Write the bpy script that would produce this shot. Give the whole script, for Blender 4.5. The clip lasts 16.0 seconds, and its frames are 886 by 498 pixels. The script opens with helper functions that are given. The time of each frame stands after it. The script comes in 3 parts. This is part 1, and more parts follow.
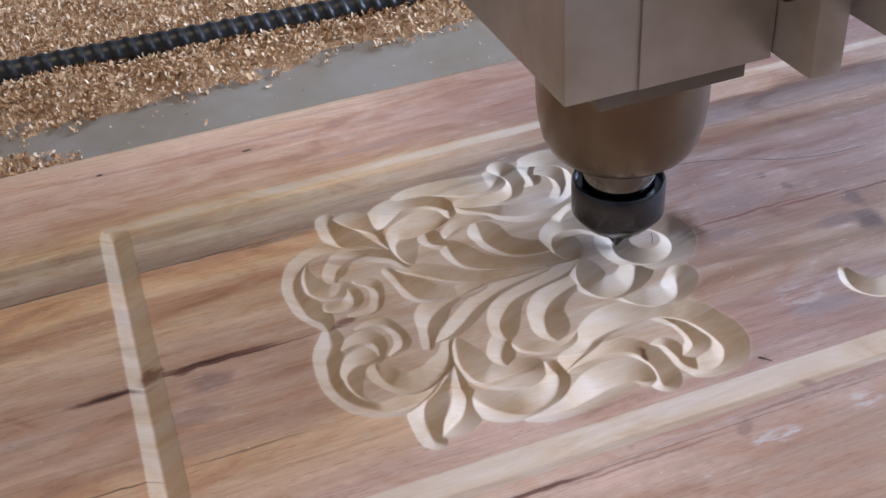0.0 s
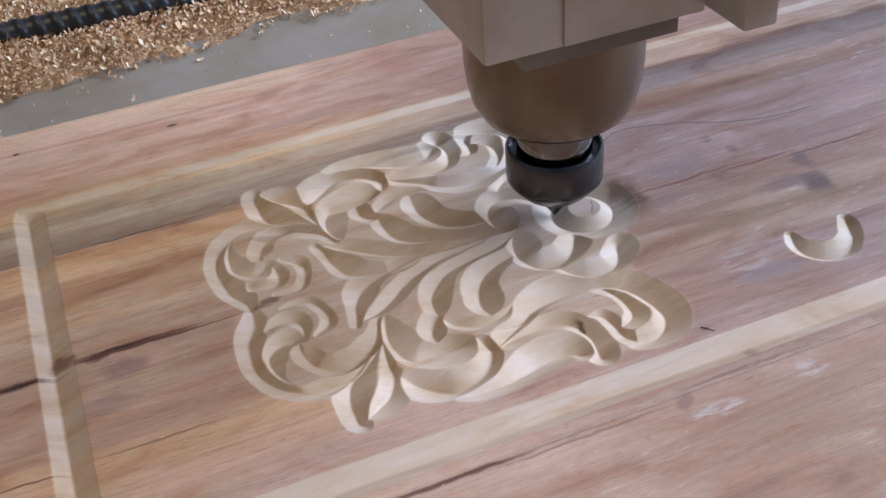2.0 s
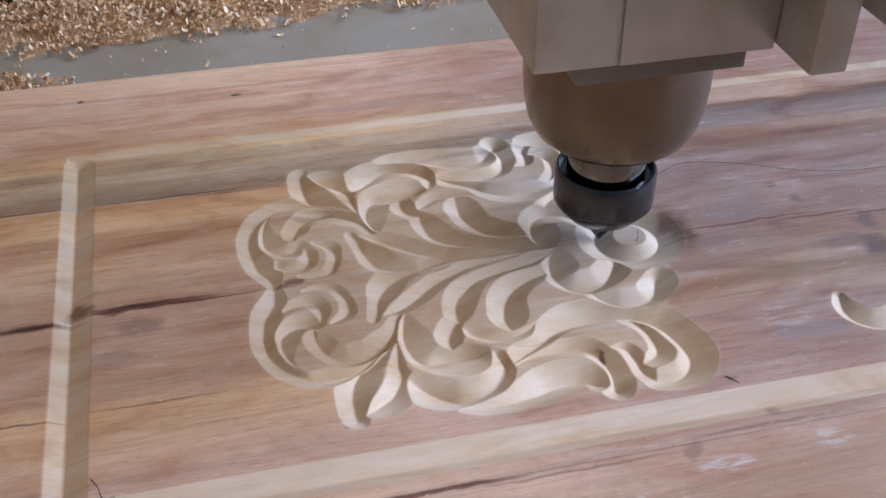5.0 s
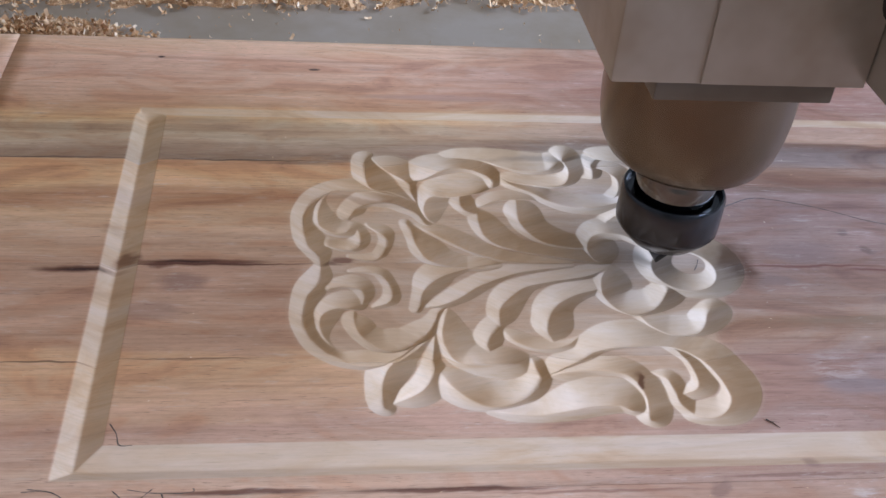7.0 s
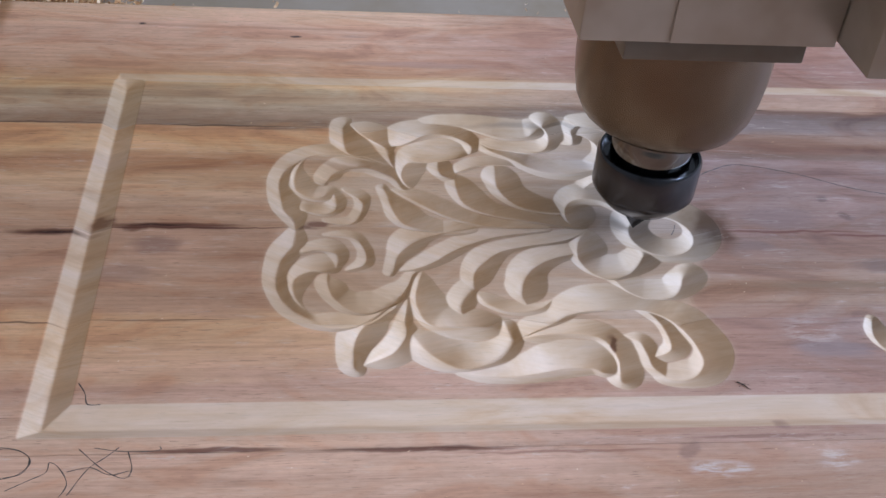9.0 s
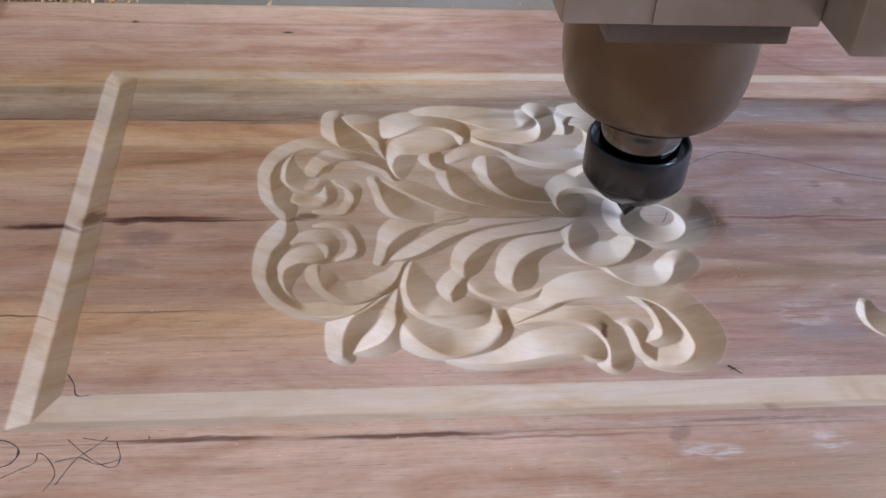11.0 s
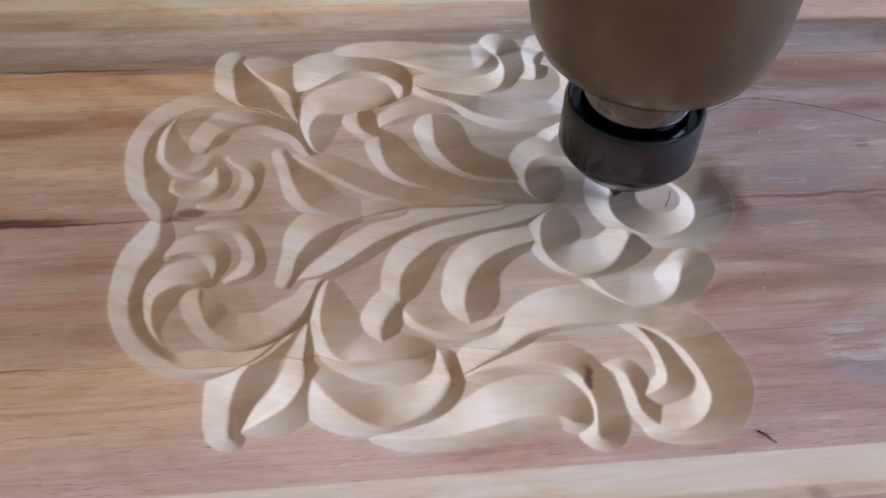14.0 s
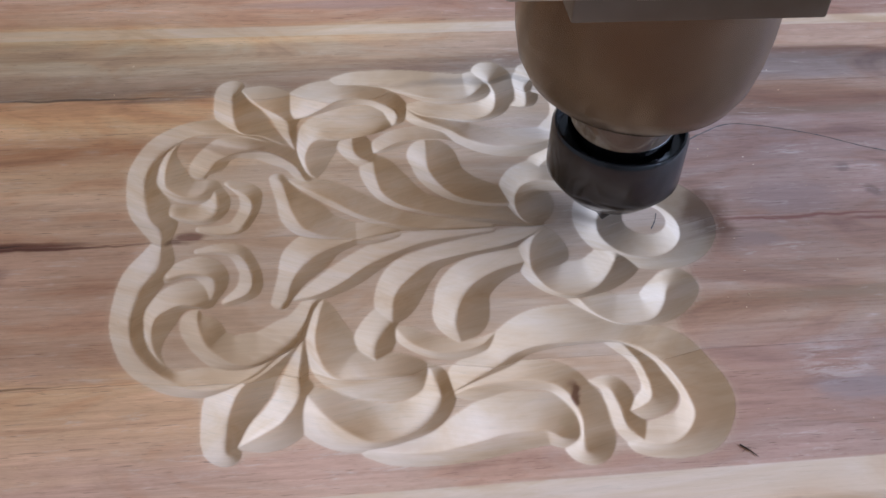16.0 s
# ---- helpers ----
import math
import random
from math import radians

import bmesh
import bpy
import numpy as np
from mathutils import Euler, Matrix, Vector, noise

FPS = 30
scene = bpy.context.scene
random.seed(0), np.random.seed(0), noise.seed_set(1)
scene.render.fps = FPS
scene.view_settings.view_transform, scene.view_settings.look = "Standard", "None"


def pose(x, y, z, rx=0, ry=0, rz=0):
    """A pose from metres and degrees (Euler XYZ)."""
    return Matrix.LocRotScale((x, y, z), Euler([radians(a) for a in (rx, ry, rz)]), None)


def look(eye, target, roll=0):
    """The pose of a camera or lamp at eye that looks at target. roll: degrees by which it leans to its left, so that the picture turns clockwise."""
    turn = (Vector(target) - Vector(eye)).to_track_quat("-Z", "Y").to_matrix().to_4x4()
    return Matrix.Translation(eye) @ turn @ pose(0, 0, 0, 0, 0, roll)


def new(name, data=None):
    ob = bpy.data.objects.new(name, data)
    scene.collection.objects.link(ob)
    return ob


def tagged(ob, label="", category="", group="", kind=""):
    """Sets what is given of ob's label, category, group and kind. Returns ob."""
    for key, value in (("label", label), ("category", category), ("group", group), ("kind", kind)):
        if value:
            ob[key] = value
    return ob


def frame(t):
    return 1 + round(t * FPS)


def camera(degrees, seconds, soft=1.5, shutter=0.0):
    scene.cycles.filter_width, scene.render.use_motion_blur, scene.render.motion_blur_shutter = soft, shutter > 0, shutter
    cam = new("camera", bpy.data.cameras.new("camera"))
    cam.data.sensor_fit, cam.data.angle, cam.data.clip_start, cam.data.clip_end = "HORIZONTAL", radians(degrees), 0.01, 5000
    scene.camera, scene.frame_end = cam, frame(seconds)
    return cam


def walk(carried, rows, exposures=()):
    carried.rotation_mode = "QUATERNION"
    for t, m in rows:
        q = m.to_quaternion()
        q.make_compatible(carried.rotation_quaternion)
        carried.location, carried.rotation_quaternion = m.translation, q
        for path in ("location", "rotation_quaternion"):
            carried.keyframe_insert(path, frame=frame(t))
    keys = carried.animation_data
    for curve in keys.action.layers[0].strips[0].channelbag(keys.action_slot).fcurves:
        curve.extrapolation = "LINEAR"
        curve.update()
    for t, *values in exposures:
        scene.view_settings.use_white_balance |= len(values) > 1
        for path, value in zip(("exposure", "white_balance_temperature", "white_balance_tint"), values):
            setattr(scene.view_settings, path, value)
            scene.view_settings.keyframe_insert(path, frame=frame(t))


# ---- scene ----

# ---------------------------------------------------------------- camera
cam = camera(44.0, 16.0)
ROWS = [
    (0.0, -0.1341, -0.4180, 0.4053, 53.27, 3.68, -20.18),
    (0.5, -0.1303, -0.4199, 0.4052, 53.31, 3.96, -20.39),
    (1.0, -0.1210, -0.4173, 0.3981, 53.21, 4.19, -20.86),
    (1.5, -0.1095, -0.4106, 0.3937, 53.11, 4.15, -22.02),
    (2.0, -0.1039, -0.4058, 0.3816, 52.12, 3.96, -22.05),
    (2.5, -0.1098, -0.4063, 0.3809, 51.96, 4.25, -21.88),
    (3.0, -0.1096, -0.4079, 0.3794, 52.03, 4.12, -21.30),
    (3.5, -0.1130, -0.4096, 0.3815, 52.17, 3.87, -20.85),
    (5.8, -0.0597, -0.4030, 0.3627, 52.53, -3.50, -8.14),
    (6.0, -0.0635, -0.4031, 0.3612, 52.02, -4.33, -7.16),
    (6.5, -0.0658, -0.3998, 0.3608, 52.53, -4.73, -6.56),
    (7.0, -0.0677, -0.4027, 0.3600, 52.99, -4.63, -5.80),
    (7.5, -0.0618, -0.4056, 0.3560, 52.60, -4.69, -6.24),
    (8.0, -0.0599, -0.4050, 0.3566, 52.15, -4.72, -6.27),
    (8.5, -0.0574, -0.4055, 0.3570, 52.36, -4.76, -5.74),
    (9.0, -0.0520, -0.4090, 0.3533, 52.00, -4.56, -5.55),
    (9.2, -0.0485, -0.4101, 0.3522, 52.09, -4.39, -5.20),
    (11.3, -0.0383, -0.4149, 0.3449, 52.27, -3.35, -6.02),
    (11.5, -0.0325, -0.4101, 0.3431, 51.06, -3.15, -6.54),
    (12.0, -0.0214, -0.3762, 0.3535, 47.65, -2.61, -8.84),
    (12.5, -0.0234, -0.3289, 0.3494, 47.41, -2.22, -9.42),
    (13.0, -0.0032, -0.2941, 0.3261, 46.91, -2.85, -8.89),
    (13.5, 0.0001, -0.2668, 0.3016, 45.89, -4.28, -7.54),
    (14.0, -0.0021, -0.2647, 0.3018, 45.10, -3.22, -7.11),
    (14.5, -0.0048, -0.2688, 0.3039, 45.89, -3.28, -7.47),
    (15.0, -0.0030, -0.2734, 0.3045, 45.62, -3.37, -7.16),
    (15.5, 0.0037, -0.2752, 0.3029, 45.22, -3.06, -7.20),
    (16.0, 0.0001, -0.2762, 0.3094, 46.56, -3.01, -7.19),
]
walk(cam, [(t, pose(x, y, z, rx, ry, rz)) for t, x, y, z, rx, ry, rz in ROWS], [(0.0, -0.14, 6500, 12), (16.0, -0.22, 6500, 12)])

# ---------------------------------------------------------------- light
world = bpy.data.worlds.new("workshop_air")
scene.world = world
world.use_nodes = True
sky = world.node_tree.nodes.new("ShaderNodeTexSky")
sky.sky_type, sky.sun_disc = "NISHITA", False
sky.sun_elevation, sky.sun_rotation = radians(40), radians(130)
world.node_tree.links.new(sky.outputs["Color"], world.node_tree.nodes["Background"].inputs["Color"])
world.node_tree.nodes["Background"].inputs["Strength"].default_value = 0.05


def area_light(name, eye, target, wide, high, watts, colour):
    lamp = bpy.data.lights.new(name, "AREA")
    lamp.shape, lamp.size, lamp.size_y, lamp.energy, lamp.color = "RECTANGLE", wide, high, watts, colour
    ob = new(name, lamp)
    ob.matrix_world = look(eye, target)
    return ob


area_light("daylight_east", (8.54, -0.9, 4.3), (0.0, -0.9, 4.3), 12.0, 2.6, 3050, (0.575, 0.74, 1.0))
# unseen warm lamp overhead, added as fill for the shaded groove walls
area_light("fill_overhead", (-0.8, -0.9, 6.14), (-0.8, -0.9, 0.0), 2.6, 2.6, 105, (1.0, 0.80, 0.48))


# ---------------------------------------------------------------- materials
def material(name):
    m = bpy.data.materials.new(name)
    m.use_nodes = True
    nt = m.node_tree
    return m, nt, nt.nodes["Principled BSDF"]


def node(nt, kind, **values):
    n = nt.nodes.new(kind)
    for key, value in values.items():
        n.inputs[key.replace("_", " ")].default_value = value
    return n


def coords(nt, scale, offset=(0, 0, 0)):
    c = nt.nodes.new("ShaderNodeTexCoord")
    mp = nt.nodes.new("ShaderNodeMapping")
    mp.inputs["Scale"].default_value = scale
    mp.inputs["Location"].default_value = offset
    nt.links.new(c.outputs["Object"], mp.inputs["Vector"])
    return mp.outputs["Vector"]


def ramp(nt, source, stops):
    r = nt.nodes.new("ShaderNodeValToRGB")
    while len(r.color_ramp.elements) < len(stops):
        r.color_ramp.elements.new(0.5)
    for e, (at, c) in zip(r.color_ramp.elements, stops):
        e.position, e.color = at, (*c, 1)
    nt.links.new(source, r.inputs["Fac"])
    return r.outputs["Color"]


def mixed(nt, fac, a, b, how="MIX"):
    n = nt.nodes.new("ShaderNodeMix")
    n.data_type, n.blend_type = "RGBA", how
    for value, slot in ((fac, 0), (a, 6), (b, 7)):
        if isinstance(value, (int, float)):
            n.inputs[slot].default_value = value
        elif isinstance(value, tuple):
            n.inputs[slot].default_value = (*value, 1)
        else:
            nt.links.new(value, n.inputs[slot])
    return n.outputs[2]


def noise_of(nt, vector, scale, detail=4.0, rough=0.55, distort=0.0):
    n = node(nt, "ShaderNodeTexNoise", Scale=scale, Detail=detail, Roughness=rough, Distortion=distort)
    nt.links.new(vector, n.inputs["Vector"])
    return n.outputs["Fac"]


def bump(nt, bsdf, height, strength, distance):
    b = node(nt, "ShaderNodeBump", Strength=strength, Distance=distance)
    nt.links.new(height, b.inputs["Height"])
    nt.links.new(b.outputs["Normal"], bsdf.inputs["Normal"])


def col(r, g, b):
    """Linear colour from eight-bit values."""
    return tuple((v / 255 / 12.92) if v < 10.3 else ((v / 255 + 0.055) / 1.055) ** 2.4 for v in (r, g, b))


def maths(nt, how, a, b=0.0, c=0.0):
    n = nt.nodes.new("ShaderNodeMath")
    n.operation = how
    for k, value in enumerate((a, b, c)):
        if isinstance(value, (int, float)):
            n.inputs[k].default_value = value
        else:
            nt.links.new(value, n.inputs[k])
    return n.outputs[0]


def smooth(nt, value, lo, hi, to0=0.0, to1=1.0):
    n = nt.nodes.new("ShaderNodeMapRange")
    n.interpolation_type = "SMOOTHSTEP"
    for k, v in zip((1, 2, 3, 4), (lo, hi, to0, to1)):
        n.inputs[k].default_value = v
    nt.links.new(value, n.inputs[0])
    return n.outputs[0]


# colour bands of the glued boards across y (millimetres), at the ends towards -x and towards +x
BANDS_WEST = [(-120, 166, 140, 126), (-100, 171, 145, 131), (-75, 173, 149, 135), (-55, 163, 136, 124), (-35, 172, 143, 120), (-18, 178, 147, 120), (-13, 156, 128, 110), (15, 162, 135, 119), (45, 156, 129, 113), (62, 162, 136, 118), (85, 173, 148, 129), (105, 178, 151, 126), (119, 148, 114, 90), (132, 186, 157, 127), (150, 180, 147, 116), (157, 170, 139, 112), (160, 126, 108, 95), (169, 143, 124, 109), (180, 161, 146, 129), (200, 157, 141, 121), (212, 190, 165, 132), (224, 165, 135, 111), (250, 176, 148, 131), (285, 180, 152, 138), (315, 187, 163, 143)]
BANDS_EAST = [(-120, 164, 139, 124), (-100, 170, 146, 136), (-80, 166, 140, 132), (-50, 160, 138, 134), (-20, 158, 136, 132), (0, 170, 146, 131), (11, 147, 119, 100), (20, 173, 149, 135), (35, 158, 132, 120), (60, 154, 129, 123), (75, 160, 138, 134), (100, 149, 127, 125), (120, 159, 139, 137), (134, 134, 106, 94), (150, 160, 136, 124), (165, 141, 130, 130), (178, 125, 114, 114), (186, 118, 92, 82), (192, 180, 157, 144), (215, 165, 140, 132), (240, 156, 128, 123), (270, 166, 138, 132), (315, 172, 148, 138)]
# knots, stains and scuffs of the boards, and shade on the ring's east wall: x, y, half length, half width
# (millimetres), colour, strength
MARKS = [
    (-181, 53.5, 30, 3.6, (84, 46, 36), 0.9), (-178, 53.2, 16, 1.4, (48, 24, 20), 0.9), (-120, 59, 46, 3.4, (92, 52, 42), 0.85), (-128, 59.5, 18, 1.1, (52, 28, 24), 0.85), (-158, 65, 10, 9, (96, 54, 40), 0.9), (-140, 57, 8, 4, (100, 60, 46), 0.8),
    (-128, 43, 17, 9, (128, 98, 92), 0.6), (-142, 20, 22, 10, (140, 112, 104), 0.45), (-166, 90, 12, 9, (128, 102, 86), 0.5),
    (-52, 57.5, 8, 3, (96, 60, 50), 0.8), (-90, -96, 40, 2.2, (104, 64, 54), 0.85), (0, -98, 55, 2.2, (100, 60, 50), 0.85), (60, -100.5, 60, 1.2, (128, 86, 74), 0.6),
    (-160.5, 287.5, 4.2, 1.6, (62, 50, 48), 0.95), (-57.9, 273.8, 4.0, 1.7, (66, 52, 48), 0.95), (-20, 276, 14, 2.0, (150, 122, 112), 0.5),
    (278, 17, 13, 14, (88, 64, 60), 0.8), (264, 26, 24, 9, (112, 90, 86), 0.6), (284, 42, 9, 14, (100, 78, 76), 0.6),
    (247, 88, 6, 4, (112, 88, 84), 0.7), (256, 71, 7, 6, (110, 84, 78), 0.7), (190, 44, 14, 7, (128, 104, 98), 0.55), (172, 52, 7, 5, (124, 98, 92), 0.5), (215, 70, 30, 14, (138, 112, 108), 0.45),
    (215, 56.5, 62, 1.5, (122, 74, 62), 0.9), (310, 49, 60, 1.6, (118, 74, 64), 0.9), (262, 53, 34, 1.5, (122, 74, 62), 0.9), (300, 132, 150, 6, (124, 98, 84), 0.6), (240, 10, 70, 4, (140, 112, 90), 0.6),
    (163, -84.7, 6, 6, (122, 94, 90), 0.7), (115, -101, 6, 8, (128, 98, 90), 0.6), (97, -32, 3.0, 6, (92, 50, 38), 0.9), (150, -94, 40, 1.6, (124, 86, 76), 0.6),
    (125, -112, 16, 6, (194, 182, 180), 0.7), (180, -108, 13, 9, (194, 180, 176), 0.6), (200, -26, 20, 15, (190, 172, 166), 0.55), (205, -38, 24, 8, (136, 122, 124), 0.55),
    (228, 188, 24, 0.9, (60, 44, 36), 0.9), (160, 186, 60, 0.7, (92, 72, 62), 0.7), (-227, 37, 26, 6, (178, 158, 146), 0.5), (-118, -14.5, 45, 0.7, (112, 82, 60), 0.7), (-185, -16, 34, 0.9, (104, 74, 56), 0.8),
    (97, -31, 3.5, 7, (92, 48, 36), 0.95), (94, -43, 3, 6, (150, 118, 90), 0.8), (-46, 61, 9, 4, (110, 66, 56), 0.9),
    # second mark here: shade of the ring's east wall, painted dark brown
    (-105, 57.5, 70, 1.1, (92, 54, 44), 0.85), (174, 61, 13, 26, (100, 66, 48), 0.9),
    (-105, 158.2, 60, 1.0, (84, 66, 56), 0.75), (-215, 159, 60, 0.9, (84, 66, 56), 0.75), (-30, 120, 22, 3, (128, 96, 66), 0.7), (90, 168, 70, 3, (112, 108, 108), 0.6), (30, 238, 60, 5, (168, 136, 128), 0.5),
]


def board_wood():
    """Weathered glued boards, grain along x; freshly cut where the attribute cut is one."""
    m, nt, b = material("weathered_board_wood")
    info = nt.nodes.new("ShaderNodeObjectInfo")
    shift = maths(nt, "MULTIPLY", info.outputs["Random"], 7.0)
    c = nt.nodes.new("ShaderNodeTexCoord")
    move = nt.nodes.new("ShaderNodeCombineXYZ")
    for k in range(3):
        nt.links.new(shift, move.inputs[k])

    def grain(scale, detail, rough, distort=0.0, own=True):
        mp = nt.nodes.new("ShaderNodeMapping")
        mp.inputs["Scale"].default_value = scale
        nt.links.new(c.outputs["Object"], mp.inputs["Vector"])
        if own:
            nt.links.new(move.outputs[0], mp.inputs["Location"])
        return noise_of(nt, mp.outputs["Vector"], 1.0, detail, rough, distort)

    sep = nt.nodes.new("ShaderNodeSeparateXYZ")
    nt.links.new(c.outputs["Object"], sep.inputs[0])
    x, y = sep.outputs[0], sep.outputs[1]
    wave = grain((2.6, 9, 9), 3, 0.5, 0.4)
    ripple = grain((9, 60, 12), 3, 0.6, 0.5)
    yy = maths(nt, "ADD", y, maths(nt, "ADD", maths(nt, "MULTIPLY_ADD", wave, 0.050, -0.025), maths(nt, "MULTIPLY_ADD", ripple, 0.022, -0.011)))
    at = maths(nt, "MULTIPLY_ADD", yy, 1 / 0.44, 0.122 / 0.44)

    def bands(rows):
        return ramp(nt, at, [((v + 122) / 440, col(*rgb)) for v, *rgb in rows])

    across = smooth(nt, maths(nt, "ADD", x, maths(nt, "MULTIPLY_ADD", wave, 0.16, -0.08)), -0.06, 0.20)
    # west lifted, east darkened: uneven light across the panel is put into the colour
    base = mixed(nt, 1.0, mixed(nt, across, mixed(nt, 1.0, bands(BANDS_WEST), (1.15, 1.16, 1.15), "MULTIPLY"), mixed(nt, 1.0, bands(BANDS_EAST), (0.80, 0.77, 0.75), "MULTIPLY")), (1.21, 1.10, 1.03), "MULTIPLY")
    streaks = grain((5, 130, 8), 5, 0.6, 0.9)
    fibre = grain((40, 900, 25), 4, 0.65, 0.4)
    pores = grain((110, 1800, 40), 2, 0.5)
    blot = grain((11, 30, 30), 4, 0.6, 1.2)
    scuff = grain((60, 330, 100), 5, 0.75, 0.6)
    dash = grain((150, 560, 60), 4, 0.75, 0.5)
    base = mixed(nt, 0.62, base, ramp(nt, streaks, [(0.30, (0.70, 0.62, 0.58)), (0.46, (0.97, 0.96, 0.95)), (0.66, (1.14, 1.13, 1.11))]), "MULTIPLY")
    base = mixed(nt, 0.32, base, ramp(nt, dash, [(0.32, (0.70, 0.64, 0.60)), (0.47, (0.98, 0.97, 0.96)), (0.60, (1.06, 1.06, 1.06)), (0.70, (1.22, 1.2, 1.2))]), "MULTIPLY")
    base = mixed(nt, 0.36, base, ramp(nt, fibre, [(0.30, (0.72, 0.68, 0.65)), (0.55, (1.04, 1.04, 1.04)), (0.72, (1.2, 1.2, 1.2))]), "MULTIPLY")
    base = mixed(nt, 0.95, base, ramp(nt, blot, [(0.32, (0.74, 0.64, 0.62)), (0.43, (0.98, 0.88, 0.82)), (0.52, (1, 1, 1)), (0.66, (1.14, 1.12, 1.14))]), "MULTIPLY")
    # knots, stains, and the ring's painted shade
    warp = nt.nodes.new("ShaderNodeTexNoise")
    warp.inputs["Scale"].default_value, warp.inputs["Detail"].default_value = 55.0, 3.0
    nt.links.new(c.outputs["Object"], warp.inputs["Vector"])
    bent = nt.nodes.new("ShaderNodeVectorMath")
    bent.operation = "MULTIPLY_ADD"
    nt.links.new(warp.outputs["Color"], bent.inputs[0])
    bent.inputs[1].default_value = (0.020, 0.0042, 0)
    nt.links.new(c.outputs["Object"], bent.inputs[2])
    stain_and_shade = maths(nt, "MULTIPLY", x, 0.0)
    for mx, my, rx, ry, rgb, strength in MARKS:
        mp = nt.nodes.new("ShaderNodeMapping")
        mp.inputs["Scale"].default_value = (1000 / rx, 1000 / ry, 0)
        mp.inputs["Location"].default_value = (-(mx + 10) / rx, -(my + 2.1) / ry, 0)
        nt.links.new(bent.outputs[0], mp.inputs["Vector"])
        far = nt.nodes.new("ShaderNodeVectorMath")
        far.operation = "LENGTH"
        nt.links.new(mp.outputs["Vector"], far.inputs[0])
        amount = smooth(nt, maths(nt, "MULTIPLY_ADD", streaks, 0.9, maths(nt, "ADD", far.outputs["Value"], -0.45)), 1.05, 0.35, 0.0, strength)
        if rgb[0] > 170:
            amount = maths(nt, "MULTIPLY", amount, smooth(nt, scuff, 0.42, 0.60))
        base = mixed(nt, amount, base, col(*rgb))
        if rgb[0] < 130:
            stain_and_shade = maths(nt, "MAXIMUM", stain_and_shade, amount)
    light = maths(nt, "MULTIPLY", smooth(nt, scuff, 0.53, 0.70, 0.0, 0.40), smooth(nt, blot, 0.44, 0.62))
    base = mixed(nt, light, base, col(205, 192, 184))
    base = mixed(nt, smooth(nt, pores, 0.36, 0.28, 0.0, 0.55), base, col(104, 78, 66))
    # clean wood in the cuts
    cut = nt.nodes.new("ShaderNodeAttribute")
    cut.attribute_name = "cut"
    clean = mixed(nt, maths(nt, "MULTIPLY_ADD", stain_and_shade, -0.55, 0.72), mixed(nt, 1.0, base, (1.12, 1.10, 1.02), "MULTIPLY"), ramp(nt, blot, [(0.38, col(193, 168, 141)), (0.52, col(203, 182, 162)), (0.66, col(209, 193, 180))]))
    clean = mixed(nt, 0.14, clean, ramp(nt, fibre, [(0.30, (0.84, 0.80, 0.76)), (0.6, (1.02, 1.02, 1.02))]), "MULTIPLY")
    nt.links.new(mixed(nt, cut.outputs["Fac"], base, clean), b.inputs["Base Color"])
    b.inputs["Roughness"].default_value = 0.6
    b.inputs["Specular IOR Level"].default_value = 0.3
    relief = maths(nt, "ADD", maths(nt, "MULTIPLY", streaks, 0.8), maths(nt, "MULTIPLY_ADD", fibre, 0.9, maths(nt, "MULTIPLY", scuff, 0.8)))
    rough = maths(nt, "MULTIPLY_ADD", cut.outputs["Fac"], -0.75, 1.0)
    bump(nt, b, maths(nt, "MULTIPLY", maths(nt, "ADD", relief, -1.25), rough), 0.7, 0.0004)
    return m


def metal(name, colour, rough, metallic=1.0, grain=0.0, scale=(60, 60, 900), dirt=(0.75, 0.68, 0.6)):
    m, nt, b = material(name)
    n = noise_of(nt, coords(nt, (14, 14, 14)), 1.0, 4, 0.6)
    nt.links.new(mixed(nt, 1.0, colour, ramp(nt, n, [(0.35, dirt), (0.6, (1, 1, 1))]), "MULTIPLY"), b.inputs["Base Color"])
    b.inputs["Metallic"].default_value, b.inputs["Roughness"].default_value = metallic, rough
    if grain:
        bump(nt, b, noise_of(nt, coords(nt, scale), 1.0, 3, 0.6), grain, 0.0003)
    return m


BOARD = board_wood()
ALUMINIUM = metal("satin_aluminium", (0.46, 0.43, 0.39), 0.42, 0.55, 0.15)
BELL = metal("dusty_bell_metal", (0.20, 0.155, 0.115), 0.27, 0.75)
FLANGE = metal("flange_metal", (0.20, 0.175, 0.15), 0.5, 0.4)
STEEL = metal("blackened_steel", (0.075, 0.075, 0.082), 0.2, 0.9, 0.0, dirt=(0.8, 0.8, 0.8))
CHROME = metal("polished_steel", (0.19, 0.185, 0.18), 0.10, 1.0, dirt=(0.85, 0.83, 0.8))
RUBBER = metal("black_plastic", (0.022, 0.022, 0.026), 0.38, 0.0, dirt=(0.7, 0.68, 0.65))
BARK = metal("dark_bark", (0.035, 0.02, 0.016), 0.8, 0.0, dirt=(0.6, 0.55, 0.5))
RUST = metal("rusty_steel", (0.16, 0.06, 0.025), 0.8, 0.1, 0.4, (90, 90, 90), (0.5, 0.4, 0.35))
BED = metal("grey_bed_sheet", (0.29, 0.245, 0.21), 0.6, 0.05, 0.3, (300, 300, 300), (0.85, 0.8, 0.72))
WALL = metal("plaster", (0.20, 0.19, 0.175), 0.9, 0.0, 0.2, (20, 20, 20), (0.9, 0.9, 0.9))
CONCRETE = metal("concrete", (0.22, 0.21, 0.20), 0.9, 0.0, 0.3, (20, 20, 20), (0.8, 0.8, 0.8))


